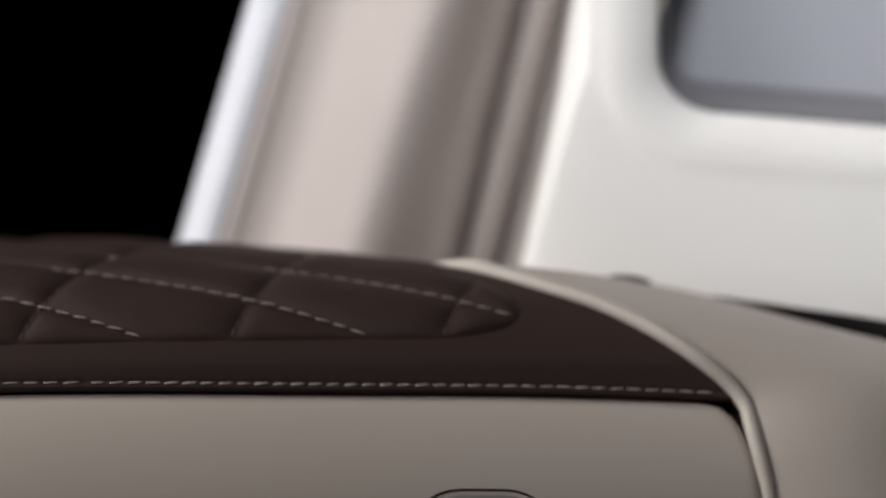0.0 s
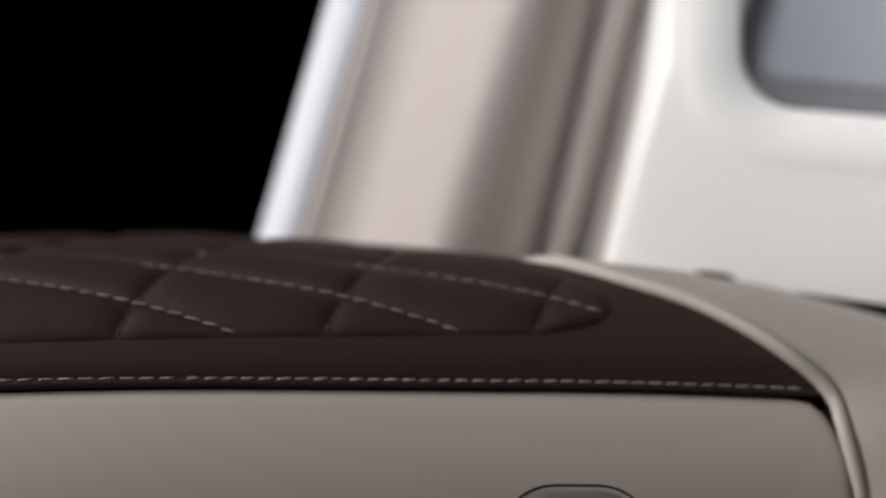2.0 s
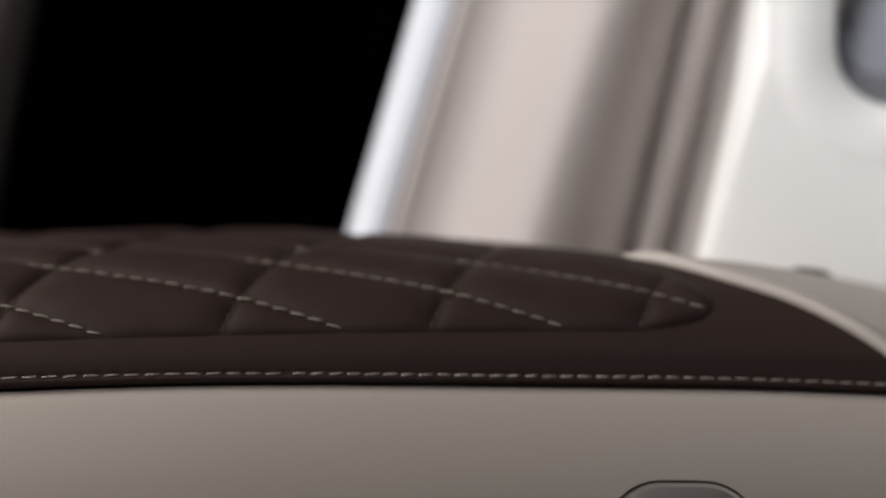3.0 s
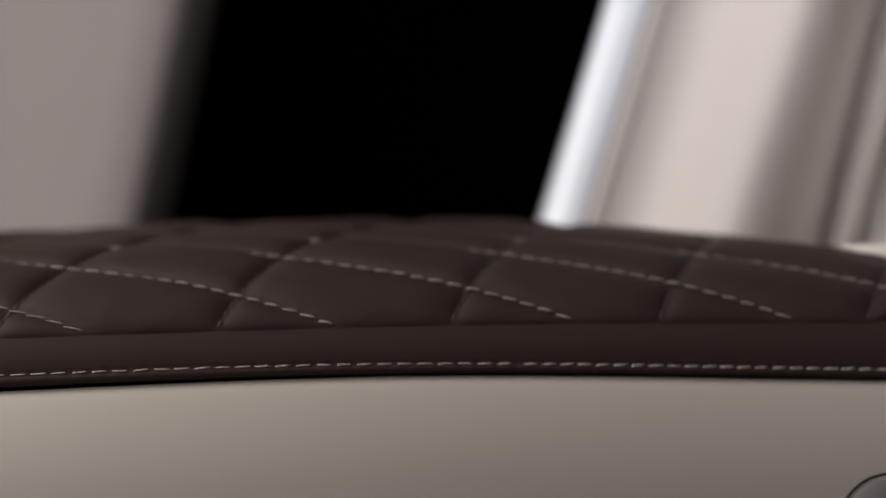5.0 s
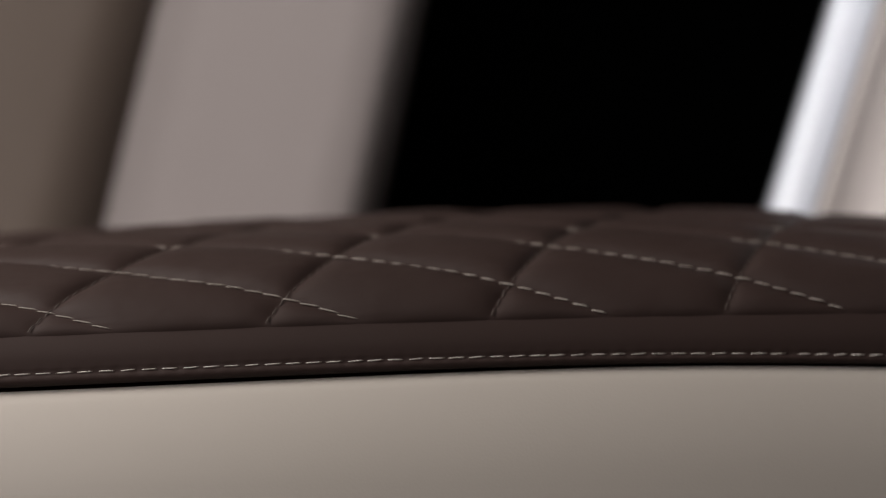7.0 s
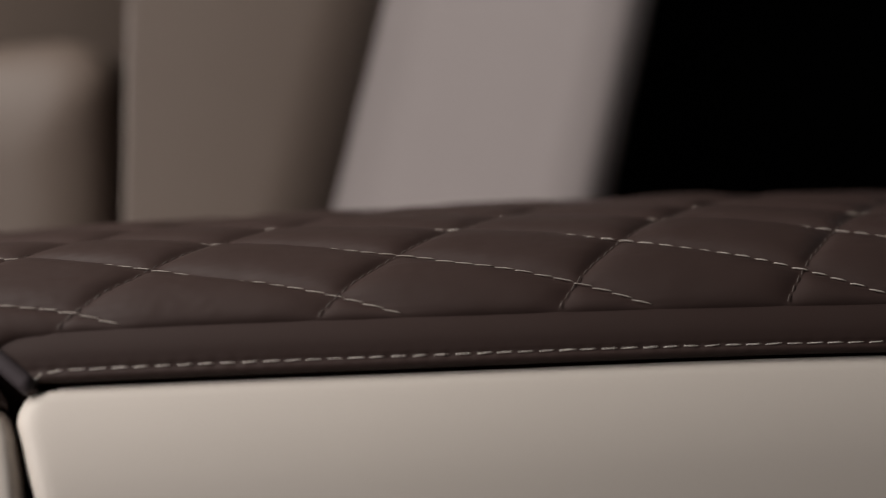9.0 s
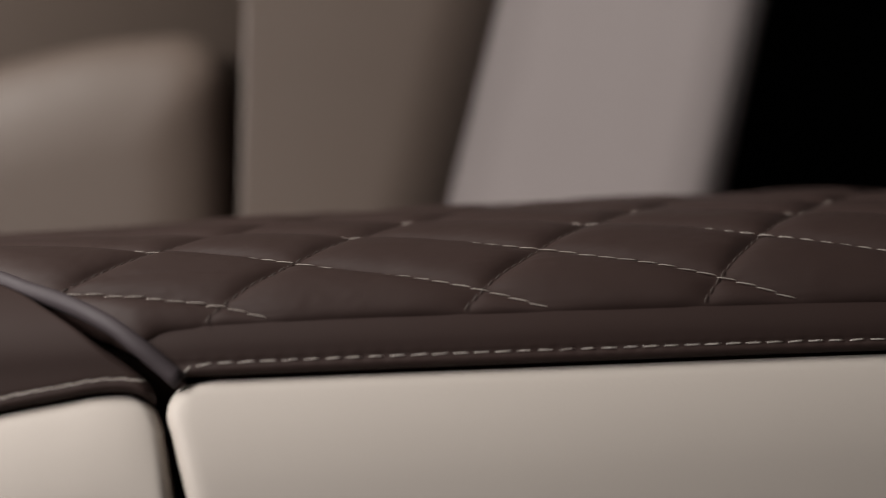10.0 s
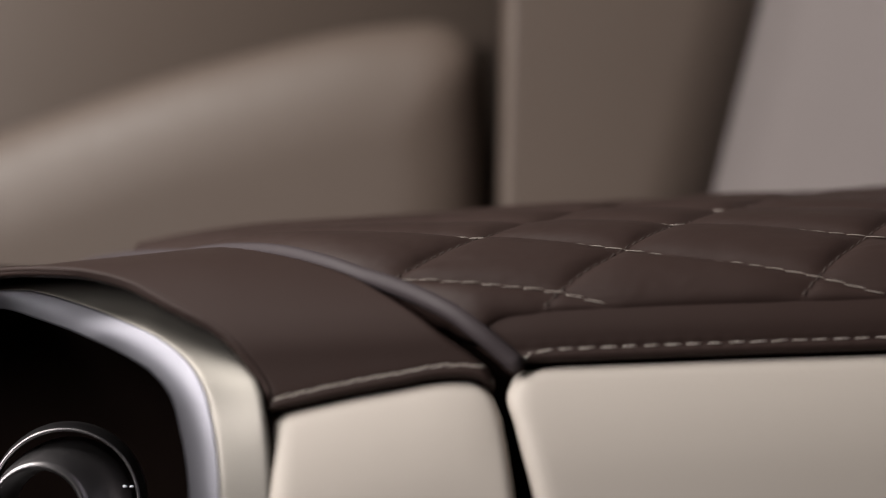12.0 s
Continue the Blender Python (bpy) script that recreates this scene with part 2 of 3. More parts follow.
# each seam: where it meets the front of the pad, how far it leans, how much it bends
FALLING = [(0.170, 2.5, 0), (0.104, 2.5, 0), (0.0387, 2.5, 0), (-0.0194, 2.5, 0), (-0.083, 2.5, 0), (-0.152, 2.5, 0), (-0.2225, 2.5, 0), (-0.2917, 2.5, 0), (-0.3670, 2.2, 120)]
RISING = [(-0.0005, 0.40, 0), (-0.061, 0.40, 0), (-0.1205, 0.42, 0), (-0.1865, 0.50, 0), (-0.249, 0.60, 0), (-0.314, 0.74, 0), (-0.3826, 0.80, 0), (-0.434, 0.80, 0)]


pad_front = spline([-0.410, -0.4015, -0.3966, -0.385, -0.364, -0.30, -0.20, -0.10, 0.0, 0.1], [-0.016, -0.0085, -0.0043, -0.0020, -0.0013, -0.0012, -0.0006, 0.0, 0.0, 0.0])


def pad_inside(x, w):
    """How far inside the pad's outline a place lies."""
    slope = (pad_right(w + 0.0005) - pad_right(w - 0.0005)) / 0.001
    return min(w - pad_front(x), (pad_right(w) - x) / math.hypot(1, slope), 0.135 - w)


def seam_gap(x, w):
    a = min(abs(x - x0 + s * w + k * w * w) / math.hypot(1, s + 2 * k * max(0.0, w)) for x0, s, k in FALLING)
    b = min(abs(x - x0 - s * w) / math.hypot(1, s) for x0, s, _ in RISING)
    return a, b


def pad_height(x, w):
    inside = pad_inside(x, w)
    a, b = seam_gap(x, w)
    rolled = x - left_edge(w) - 0.0012
    puff = (1 - math.exp(-max(0.0, rolled) / 0.0050)) * (1 - math.exp(-a / 0.0030)) * (1 - math.exp(-b / 0.0036))
    pucker = 0.00024 * math.cos(math.tau * w * 2.69 / 0.0056) * math.exp(-a / 0.0025)
    wrinkle = pucker + 0.00018 * noise.noise(Vector((x * 90, w * 160, 0))) + 0.00008 * noise.noise(Vector((x * 300, w * 420, 3)))
    if inside < 0:
        return -0.0004 + inside * 1.5 + gap_roll(x, w)
    return gap_roll(x, w) - 0.0004 + (1 - math.exp(-inside / 0.0010)) * (0.0010 + wrinkle) + (1 - math.exp(-inside / 0.0055)) * 0.0031 * puff


bm = bmesh.new()
xs = np.arange(-0.50, 0.030, 0.0009)
ws = np.concatenate([np.arange(-0.0105, 0.05, 0.0008), np.arange(0.05, 0.137, 0.0018)])
verts = {}
for i, x in enumerate(xs):
    for j, w in enumerate(ws):
        if pad_inside(x, w) > -0.0014 and x > left_edge(w) + 0.0008:
            verts[i, j] = bm.verts.new(top(x, w) + top_normal(x, w) * pad_height(x, w))
for i, j in list(verts):
    quad = [verts.get(q) for q in ((i, j), (i + 1, j), (i + 1, j + 1), (i, j + 1))]
    if all(quad):
        bm.faces.new(quad)
pad = link("quilted_pad", bm, BROWN, dashboard, "diamond-quilted dark brown padded leather")

HEM_STITCH = stitch_mesh(0.0040, 0.00023)
DASH_STITCH = stitch_mesh(0.0046, 0.00027)
FLAT_STITCH = stitch_mesh(0.0044, 0.00018)
CAP_STITCH = stitch_mesh(0.0056, 0.00019)
QUILT_STITCH = stitch_mesh(0.0056, 0.00019)
CROSS_STITCH = stitch_mesh(0.0030, 0.00019)


def on_pad(x, w):
    return top(x, w) + top_normal(x, w) * (pad_height(x, w) + 0.0005)


for lines, side, me, mat, pitch in ((FALLING, -1, QUILT_STITCH, QUILT_THREAD, 0.0056), (RISING, 1, CROSS_STITCH, DARK_THREAD, 0.0038)):
    for x0, s, k in lines:
        path, normals = [], []
        for w in np.arange(-0.002, 0.075, 0.0006):
            x = x0 + side * (s * w + k * w * w)
            if pad_inside(x, w) > 0.0006 and x > left_edge(w) + 0.0035:
                path.append(on_pad(x, w))
                normals.append(top_normal(x, w))
        if len(path) > 4:
            # right-hand seams get a lit copy of the taupe thread, brightness put into colour
            bold = me is QUILT_STITCH and x0 > -0.17
            sew(path, normals, DASH_STITCH if bold else me, LIT_THREAD if bold else mat, pad, pitch, 0.12)

path = [top(x, hem_w(x)) + top_normal(x, hem_w(x)) * 0.0001 for x in np.arange(-0.381, -0.1005, 0.001)]
corner = smooth([top(-0.3895, -0.0155), top(-0.3868, -0.0128), top(-0.381, hem_w(-0.381))], 12)
path = corner[:-1] + path
sew(path, [top_normal(-0.2, -0.009)] * len(path), FLAT_STITCH, THREAD, border, 0.0057, 0.03)
path = [top(x, hem_w(x)) + top_normal(x, hem_w(x)) * 0.0001 for x in np.arange(-0.100, 0.0805, 0.001)]
sew(path, [top_normal(-0.1, -0.009)] * len(path), HEM_STITCH, THREAD, border, 0.0051, 0.05)

# rolled edge along the gap: same leather, lilac sheen put into a lighter colour
bead = [top(left_edge(w) + 0.0016, w) + top_normal(left_edge(w) + 0.004, max(w, -0.012)) * (-0.0014 + 0.0008 * min(1.0, max(0.0, (0.03 - w) / 0.03))) for w in np.arange(0.125, -0.0161, -0.003)]
link("rolled_edge", tube(smooth(bead, 60), 0.0025, 16), BROWN_SHEEN, dashboard, "rolled dark brown leather edge, its lilac sheen put into the colour")

# pale rim round the end of the leather, down to the end of the lid
rim = [top(right_edge(w) + 0.0012, w) + top_normal(right_edge(w), w) * (0.0006 - 0.012 * min(1.0, max(0.0, (w - 0.040) / 0.034))) for w in np.concatenate([[0.15, 0.12, 0.095], np.arange(0.08, -0.0181, -0.002)])]
rim += smooth([rim[-1], V(0.0894, 0.800, -0.0545), V(0.0926, 0.798, -0.0672), V(0.0943, 0.797, -0.0816), V(0.0970, 0.797, -0.163)], 16)[1:]
link("edge_piping", tube(smooth(rim, 90), 0.0024, 12), PIPING, dashboard, "pale beige leather piping")

# the beige end of the dashboard
E_CURVE = [(0.150, 0.80, -0.17), (0.149, 0.80, -0.0742), (0.1499, 0.81, -0.0587), (0.1517, 0.82, -0.0412), (0.1554, 0.84, -0.0338), (0.1346, 0.85, -0.0282), (0.1105, 0.86, -0.0224), (0.0902, 0.865, -0.0168), (0.0642, 0.868, -0.0112), (0.038, 0.872, -0.0090), (0.0117, 0.885, -0.0120), (-0.06, 0.94, -0.026)]
inner = smooth(rim[::-1], 60)
outer = smooth([V(*p) for p in E_CURVE], 60)
rows = []
for a, b in zip(inner, outer):
    n = (V(0.2, -0.5, 0.55) - V(0, 0, 0)).normalized()
    row = [a.lerp(b, t) + n * ((0.003 + 0.004 * min(1.0, max(0.0, -a.z + 0.905) / 0.03)) * math.sin(math.pi * t ** 0.8) + 0.0004) for t in np.linspace(0, 1, 18)]
    far = b + (V(0.02, 0.03, -0.03) - V(0, 0, 0))
    row += [b.lerp(far, t) - n * 0.01 * t * t for t in (0.3, 0.6, 1.0)]
    rows.append(row)
link("end_cap", shell(rows, V(0.002, 0.006, -0.004) - V(0, 0, 0)), BEIGE, dashboard, "rounded beige leather end of the dashboard")

# ---- beige front panels: one under the quilted top, one beside the air vent ----
FALL_H = [0, -0.003, -0.010, -0.020, -0.035, -0.060, -0.10, -0.17]
face_d = spline(FALL_H[::-1], [0, -0.0022, -0.0064, -0.0105, -0.0138, -0.0158, -0.0145, -0.004][::-1])


def front_panel(name, left, right, crest, parent, label):
    """A padded panel with a rounded rim; left, right: where it ends, by the drop below its crest."""
    drops = np.concatenate([[0.0, 0.0004, 0.001, 0.002, 0.0035], np.arange(0.006, 0.05, 0.0025), np.arange(0.055, 0.165, 0.01)])
    rows = []
    for q in [None, *drops]:
        row = []
        drop = 0.0 if q is None else q
        x0, x1 = left(-drop), right(-drop)
        near = np.array([0, 0.0002, 0.0006, 0.0012, 0.002, 0.003, 0.0045, 0.007])
        for u, x in enumerate(np.concatenate([x0 + near, np.linspace(x0 + 0.011, x1 - 0.011, 60), x1 - near[::-1]])):
            side = min(x - x0, x1 - x)
            d, h = crest(x)
            r, rs = 0.003, 0.0055 if x - x0 < x1 - x else 0.003
            rim = rs - math.sqrt(max(0.0, rs * rs - max(0.0, rs - side) ** 2)) + r - math.sqrt(max(0.0, r * r - max(0.0, r - drop) ** 2))
            if q is None or u in (0, 75):
                rim += 0.012
            row.append(V(x, d + face_d(-drop) + rim, h - drop))
        rows.append(row)
    return link(name, shell(rows, V(0, 0.010, 0) - V(0, 0, 0)), BEIGE, parent, label)


def lid_crest(x):
    w = hem_w(x) - 0.0048 * lip_size(x)
    return 0.803 + 0.1 * x + profile_d(w) + 0.0005, -0.0262 - 0.078 * x * x + profile_h(w)


lid_right = spline([-0.17, -0.026, -0.019, -0.0115, -0.005, -0.0022, -0.0006, 0.0], [0.0935, 0.0913, 0.0903, 0.0879, 0.0846, 0.0818, 0.0785, 0.0745])
lid_left = spline([-0.17, -0.029, -0.022, -0.0148, -0.0067, -0.003, -0.0008, 0.0], [-0.366, -0.3862, -0.3882, -0.3902, -0.3922, -0.3905, -0.3870, -0.3820])
lid = front_panel("glovebox_lid", lid_left, lid_right, lid_crest, dashboard, "beige leather glovebox lid with rounded corners")


def lid_place(x, drop, out):
    d, h = lid_crest(x)
    return V(x, d + face_d(-drop) - out, h - drop)


def rounded(x0, x1, h0, h1, r, n=8):
    pts = []
    for cx, ch, a in ((x1 - r, h1 - r, 0), (x0 + r, h1 - r, 90), (x0 + r, h0 + r, 180), (x1 - r, h0 + r, 270)):
        pts += [(cx + r * math.cos(radians(a + 90 * k / n)), ch + r * math.sin(radians(a + 90 * k / n))) for k in range(n + 1)]
    return pts


def latch_ring(shrink, out):
    return [lid_place(x, -h, out) for x, h in rounded(-0.0115 + shrink, 0.0340 - shrink, -0.062 + shrink, -0.0250 - shrink, 0.0165 - shrink)]


latch = link("latch_handle", shell([latch_ring(s, o) for s, o in ((0.0, -0.001), (0.0001, 0.0002), (0.0004, 0.0004), (0.0007, 0.0002), (0.0009, -0.001))], V(0, 0.002, 0) - V(0, 0, 0), loop=True), BLACK, lid, "black-rimmed grey glovebox handle")
# grip plate: the greyish-pink reflection is painted as its base colour
bm = bmesh.new()
rings = [[bm.verts.new(p) for p in latch_ring(s, o)] for s, o in ((0.0009, -0.0015), (0.0011, -0.0004), (0.0030, 0.0006), (0.0085, 0.0010))]
for ra, rb in zip(rings, rings[1:]):
    for k in range(len(ra)):
        bm.faces.new((ra[k], ra[(k + 1) % len(ra)], rb[(k + 1) % len(ra)], rb[k]))
bm.faces.new(rings[-1])
bm.faces.new(rings[0])
link("grip_plate", bm, GREY, latch, "lacquered plate, its grey reflection put into the colour")

# ---- the vent console beside the glovebox ----
console = thing("vent_console", V(-0.45, 0.78, -0.16), "air vent console in brown and beige leather with a chrome surround", "air vent")
cap_right = spline([-0.0190, -0.0165, -0.008, 0.007, 0.0205, 0.0325, 0.045, 0.08, 0.12, 0.2], [-0.3952, -0.3964, -0.4062, -0.4225, -0.4366, -0.4532, -0.467, -0.4965, -0.525, -0.580])
cap_left = spline([-0.0255, -0.018, -0.0105, -0.002, 0.006, 0.021, 0.03, 0.08, 0.2], [-0.4550, -0.4564, -0.4613, -0.4690, -0.4812, -0.5003, -0.516, -0.575, -0.70])
cap_hem = spline([-0.47, -0.4537, -0.4362, -0.4216, -0.4069, -0.3994, -0.395], [-0.0230, -0.0210, -0.0180, -0.0160, -0.0145, -0.0155, -0.018])
rows = []
for k in range(len(LIP) + 50):
    row = []
    for u in np.linspace(0, 1, 60):
        x = -0.43
        for _ in range(4):
            h0 = cap_hem(x)
            if k < len(LIP):
                w, out = h0 + LIP[k][0] * lip_size(x), LIP[k][1]
            else:
                w, out = h0 + 0.001 + (0.19 - h0) * ((k - len(LIP) + 1) / 50) ** 1.5, 0.0
            wl = max(w, -0.019)
            x = cap_left(max(w, -0.0255)) + (cap_right(wl) - cap_left(max(w, -0.0255))) * u
        e = cap_right(wl) - x
        roll = -0.0035 * max(0.0, 1 - e / 0.0030) ** 2 - 0.0015 * max(0.0, 1 - (x - cap_left(max(w, -0.0255))) / 0.003) ** 2
        row.append(top(x, w) + top_normal(x, max(w, -0.012)) * (out + roll + 0.0005))
    rows.append(row)
cap = link("leather_cap", shell(rows, V(0, 0.004, -0.0012) - V(0, 0, 0)), BROWN, console, "smooth dark brown leather cap")
path = [top(x, cap_hem(x)) + top_normal(x, -0.009) * 0.0007 for x in np.arange(-0.4535, -0.3975, 0.001)]
sew(path, [top_normal(-0.42, -0.009)] * len(path), CAP_STITCH, THREAD, cap, 0.0047, 0.10)

shadow_gap(cap_hem, -0.4525, -0.3985, console)

seam = [top(cap_left(w) + 0.0016, w) + top_normal(cap_left(w) + 0.003, max(w, -0.012)) * 0.0001 for w in np.arange(0.11, -0.0241, -0.003)]
link("rolled_edge", tube(smooth(seam, 60), 0.0008, 10), BROWN, console, "rolled brown leather edge beside the chrome")


def cap_crest(x):
    w = cap_hem(x) - 0.0046
    return 0.803 + 0.1 * x + profile_d(w) + 0.0005, -0.0262 - 0.078 * x * x + profile_h(w)


side_right = spline([-0.17, -0.030, -0.020, -0.010, -0.003, -0.0008, 0.0], [-0.376, -0.3890, -0.3905, -0.3925, -0.3950, -0.3975, -0.4010])
front_panel("side_panel", spline([-0.17, 0], [-0.4535, -0.4535]), side_right, cap_crest, console, "beige leather panel beside the vent")

BEZEL_OUT = [(-0.4523, 0.746, -0.170), (-0.4532, 0.746, -0.1412), (-0.4546, 0.748, -0.0677), (-0.4563, 0.750, -0.0598), (-0.4614, 0.755, -0.0529), (-0.4695, 0.762, -0.0460), (-0.4822, 0.770, -0.0399), (-0.5021, 0.785, -0.0332), (-0.519, 0.797, -0.0318), (-0.5572, 0.81, -0.0400), (-0.62, 0.82, -0.055)]
BEZEL_MID = [(-0.4665, 0.749, -0.17), (-0.4672, 0.749, -0.141), (-0.4689, 0.751, -0.0677), (-0.4707, 0.753, -0.0613), (-0.4751, 0.758, -0.0544), (-0.4832, 0.765, -0.0484), (-0.4946, 0.773, -0.0438), (-0.5107, 0.788, -0.0394), (-0.5247, 0.8, -0.0371), (-0.5566, 0.813, -0.0425), (-0.62, 0.824, -0.058)]
BEZEL_IN = [(-0.4755, 0.7555, -0.17), (-0.4762, 0.7555, -0.1439), (-0.4777, 0.7575, -0.0713), (-0.4803, 0.7595, -0.0634), (-0.4861, 0.7645, -0.0571), (-0.4944, 0.7715, -0.0529), (-0.506, 0.7795, -0.0485), (-0.5203, 0.7945, -0.0449), (-0.5331, 0.8065, -0.0425), (-0.5592, 0.8195, -0.0475), (-0.62, 0.8305, -0.062)]
a, b, c = (smooth([V(*p) for p in curve], 70) for curve in (BEZEL_OUT, BEZEL_MID, BEZEL_IN))
toward = V(0, -1, 0) - V(0, 0, 0)
face, bevel = [], []
ARCH_FROM = 0.34
for k, (p, q, r) in enumerate(zip(a, b, c)):
    along = k / 69
    p = p - toward * 0.0058 * min(1.0, max(0.0, (along - ARCH_FROM) / 0.12))
    out = (p - q).normalized() * min(1.0, max(0.0, (along - ARCH_FROM - 0.02) / 0.10), max(0.0, (0.64 - along) / 0.12))
    face.append([p + out * 0.010 - toward * 0.010, p + out * 0.006 - toward * 0.003, p + toward * 0.0002] + [p.lerp(q, t) + toward * 0.0006 for t in np.linspace(0.05, 0.97, 10)] + [q + toward * 0.0004])
    bevel.append([q.lerp(r, t) + toward * (0.0004 * (1 - t) + 0.0010 * math.sin(math.pi * t)) for t in np.linspace(0, 1, 12)] + [r - toward * 0.012, r - toward * 0.03])
surround = link("vent_surround", shell(face, V(0, 0.004, 0) - V(0, 0, 0)), SATIN, console, "satin metal vent surround")
link("inner_bevel", shell(bevel, V(0, 0.004, 0) - V(0, 0, 0)), CHROME, surround, "pale chrome inner bevel")
housing = [V(x, 0.88, h) for x, h in ((-0.66, -0.17), (-0.44, -0.17), (-0.44, -0.045), (-0.50, -0.035), (-0.66, -0.03))]
bm = bmesh.new()
fr = [bm.verts.new(p) for p in housing]
bk = [bm.verts.new(p - toward * 0.02) for p in housing]
bm.faces.new(fr)
bm.faces.new(bk)
for k in range(5):
    bm.faces.new((fr[k], fr[(k + 1) % 5], bk[(k + 1) % 5], bk[k]))
link("vent_housing", bm, DEEP_BLACK, console, "black plastic vent cavity", flat=True)


def lathe(profile, centre, n=64):
    """A turned ring round the vent's axis: profile of radius, depth, and sideways shift by depth."""
    rows = []
    for r, d, shift in profile:
        rows.append([V(centre[0] + shift + r * math.cos(k), centre[1] + d, centre[2] + r * math.sin(k)) for k in np.linspace(0, math.tau, n, endpoint=False)])
    bm = bmesh.new()
    rings = [[bm.verts.new(p) for p in row] for row in rows]
    for ra, rb in zip(rings, rings[1:] + rings[:1]):
        for k in range(n):
            bm.faces.new((ra[k], ra[(k + 1) % n], rb[(k + 1) % n], rb[k]))
    return bm


nozzle = link("vent_nozzle", lathe([(0.0112, 0.012, 0.004), (0.0118, 0.0006, 0), (0.0124, -0.0006, 0), (0.0134, -0.0004, 0), (0.0142, 0.001, 0.0006), (0.0165, 0.006, 0.003), (0.0188, 0.012, 0.006), (0.0192, 0.022, 0.007), (0.0182, 0.022, 0.007), (0.0125, 0.016, 0.004)], (-0.5184, 0.785, -0.0971)), POLISHED, console, "turned metal vent nozzle")
link("outer_ring", lathe([(0.0196, 0.004, 0), (0.0199, -0.0004, 0), (0.0206, -0.0006, 0), (0.0210, 0.0002, 0), (0.0211, 0.006, 0), (0.0216, 0.0066, 0), (0.0217, 0.012, 0), (0.0205, 0.014, 0)], (-0.5118, 0.792, -0.0951)), POLISHED, console, "thin dark metal ring")
bm = bmesh.new()
for cx in (-0.4950, -0.4931):
    q = bmesh.ops.create_cube(bm, size=1)["verts"]
    for v in q:
        v.co = V(cx + v.co.x * 0.0011, 0.788 + v.co.y * 0.0006, -0.0896 + v.co.z * 0.0006)
link("ring_mark", bm, STRIP, console, "tiny white printed mark")

# black sheet as shade deep in the gap between glovebox and vent console
rows = []
for w in np.arange(0.10, -0.0181, -0.004):
    wl = max(w, -0.016)
    n = top_normal(-0.40, max(w, -0.012)) * -0.0105
    rows.append([top(x, w) + n for x in np.linspace(cap_right(wl) - 0.006, left_edge(wl) + 0.006, 6)])
for drop in np.linspace(0.004, 0.16, 8):
    d, h = lid_crest(-0.39)
    rows.append([V(x, d + 0.010, h - drop) for x in np.linspace(-0.402, -0.37 , 6)])
link("gap_shade", shell(rows, V(0, 0.002, -0.002) - V(0, 0, 0)), DEEP_BLACK, dashboard, "black sheet for the shade in the gap")

# ---- what carries it all ----
bm = box(-0.70, 0.20, 0.86, 1.10, 0.0, 0.80, 0.01)
tagged(link("bulkhead", bm, STUDIO), "black bulkhead below and behind the dashboard", "wall", kind="structure")
bm = box(-0.70, 0.20, 0.80, 0.86, 0.0, 0.79, 0.005)
tagged(link("knee_panel", bm, BLACK), "black lower panel under the dashboard", "panel", kind="structure")

# ---- windscreen pillar: pale trim with a white edge, seal and bead ----
LOW, HIGH = -0.12, 0.22


def slanted(columns, back):
    """A tall trim piece whose columns lean; each column: x at two heights (0.004 and 0.083), and d."""
    rows = []
    for h in np.linspace(LOW, HIGH, 24):
        t = (h - 0.004) / 0.079
        rows.append([V(x0 + (x1 - x0) * t, d, h) for x0, x1, d in columns])
    return shell(rows, V(0, back, 0) - V(0, 0, 0))


NEARER = 0.981


def pulled(columns):
    """Columns drawn a little towards the seats."""
    return [tuple(NEARER * c for c in column) for column in columns]


def bent(columns, n=60):
    """Columns along a smooth cross-section."""
    pts = smooth([Vector(c) for c in columns], n)
    return [tuple(p) for p in pts]


pillar = thing("windscreen_pillar", V(-0.03, 0.95, LOW), "pale greige windscreen pillar trim with a white edge strip", "car pillar")
# bluish white paint stands in for sunlight on the windscreen edge
link("edge_strip", slanted(pulled([(-0.0907, -0.0672, 0.963), (-0.0904, -0.0669, 0.957), (-0.0897, -0.0661, 0.956), (-0.0842, -0.0606, 0.9535), (-0.0776, -0.0540, 0.9510), (-0.0766, -0.0530, 0.9512), (-0.0762, -0.0526, 0.957)]), 0.02), STRIP, pillar, "windscreen edge strip, its sunlight put into a bluish white")
link("pillar_trim", slanted(pulled(bent([(-0.0762, -0.0526, 0.9545), (-0.0754, -0.0518, 0.9514), (-0.0670, -0.0434, 0.9516), (-0.0590, -0.0355, 0.9508), (-0.0510, -0.0270, 0.9465), (-0.0430, -0.0185, 0.9360), (-0.0350, -0.0100, 0.9262), (-0.0270, -0.0020, 0.9225), (-0.0180, 0.0060, 0.9245), (-0.006, 0.0155, 0.940), (0.0050, 0.0245, 0.952), (0.0080, 0.0272, 0.960)])), 0.02), PILLAR, pillar, "greige fabric trim with a rounded ridge")
link("seal_bead", slanted(pulled(bent([(0.0078, 0.0270, 0.963), (0.0100, 0.0295, 0.950), (0.0133, 0.0330, 0.944), (0.0170, 0.0370, 0.947), (0.0205, 0.0415, 0.956)], 24)), 0.015), PILLAR, pillar, "padded beige seal bead")
link("door_seal", slanted(bent([(0.0190, 0.0398, 0.943), (0.0225, 0.0436, 0.938), (0.027, 0.049, 0.925), (0.0330, 0.0555, 0.904), (0.0385, 0.0610, 0.891), (0.0450, 0.0675, 0.8855), (0.0500, 0.0725, 0.8860)], 28), 0.004), PALE_SEAL, pillar, "pale fabric door seal")

# ---- the door with its window ----
door = thing("side_door", V(0.12, 0.90, LOW), "white car door panel with a grey window", "car door")


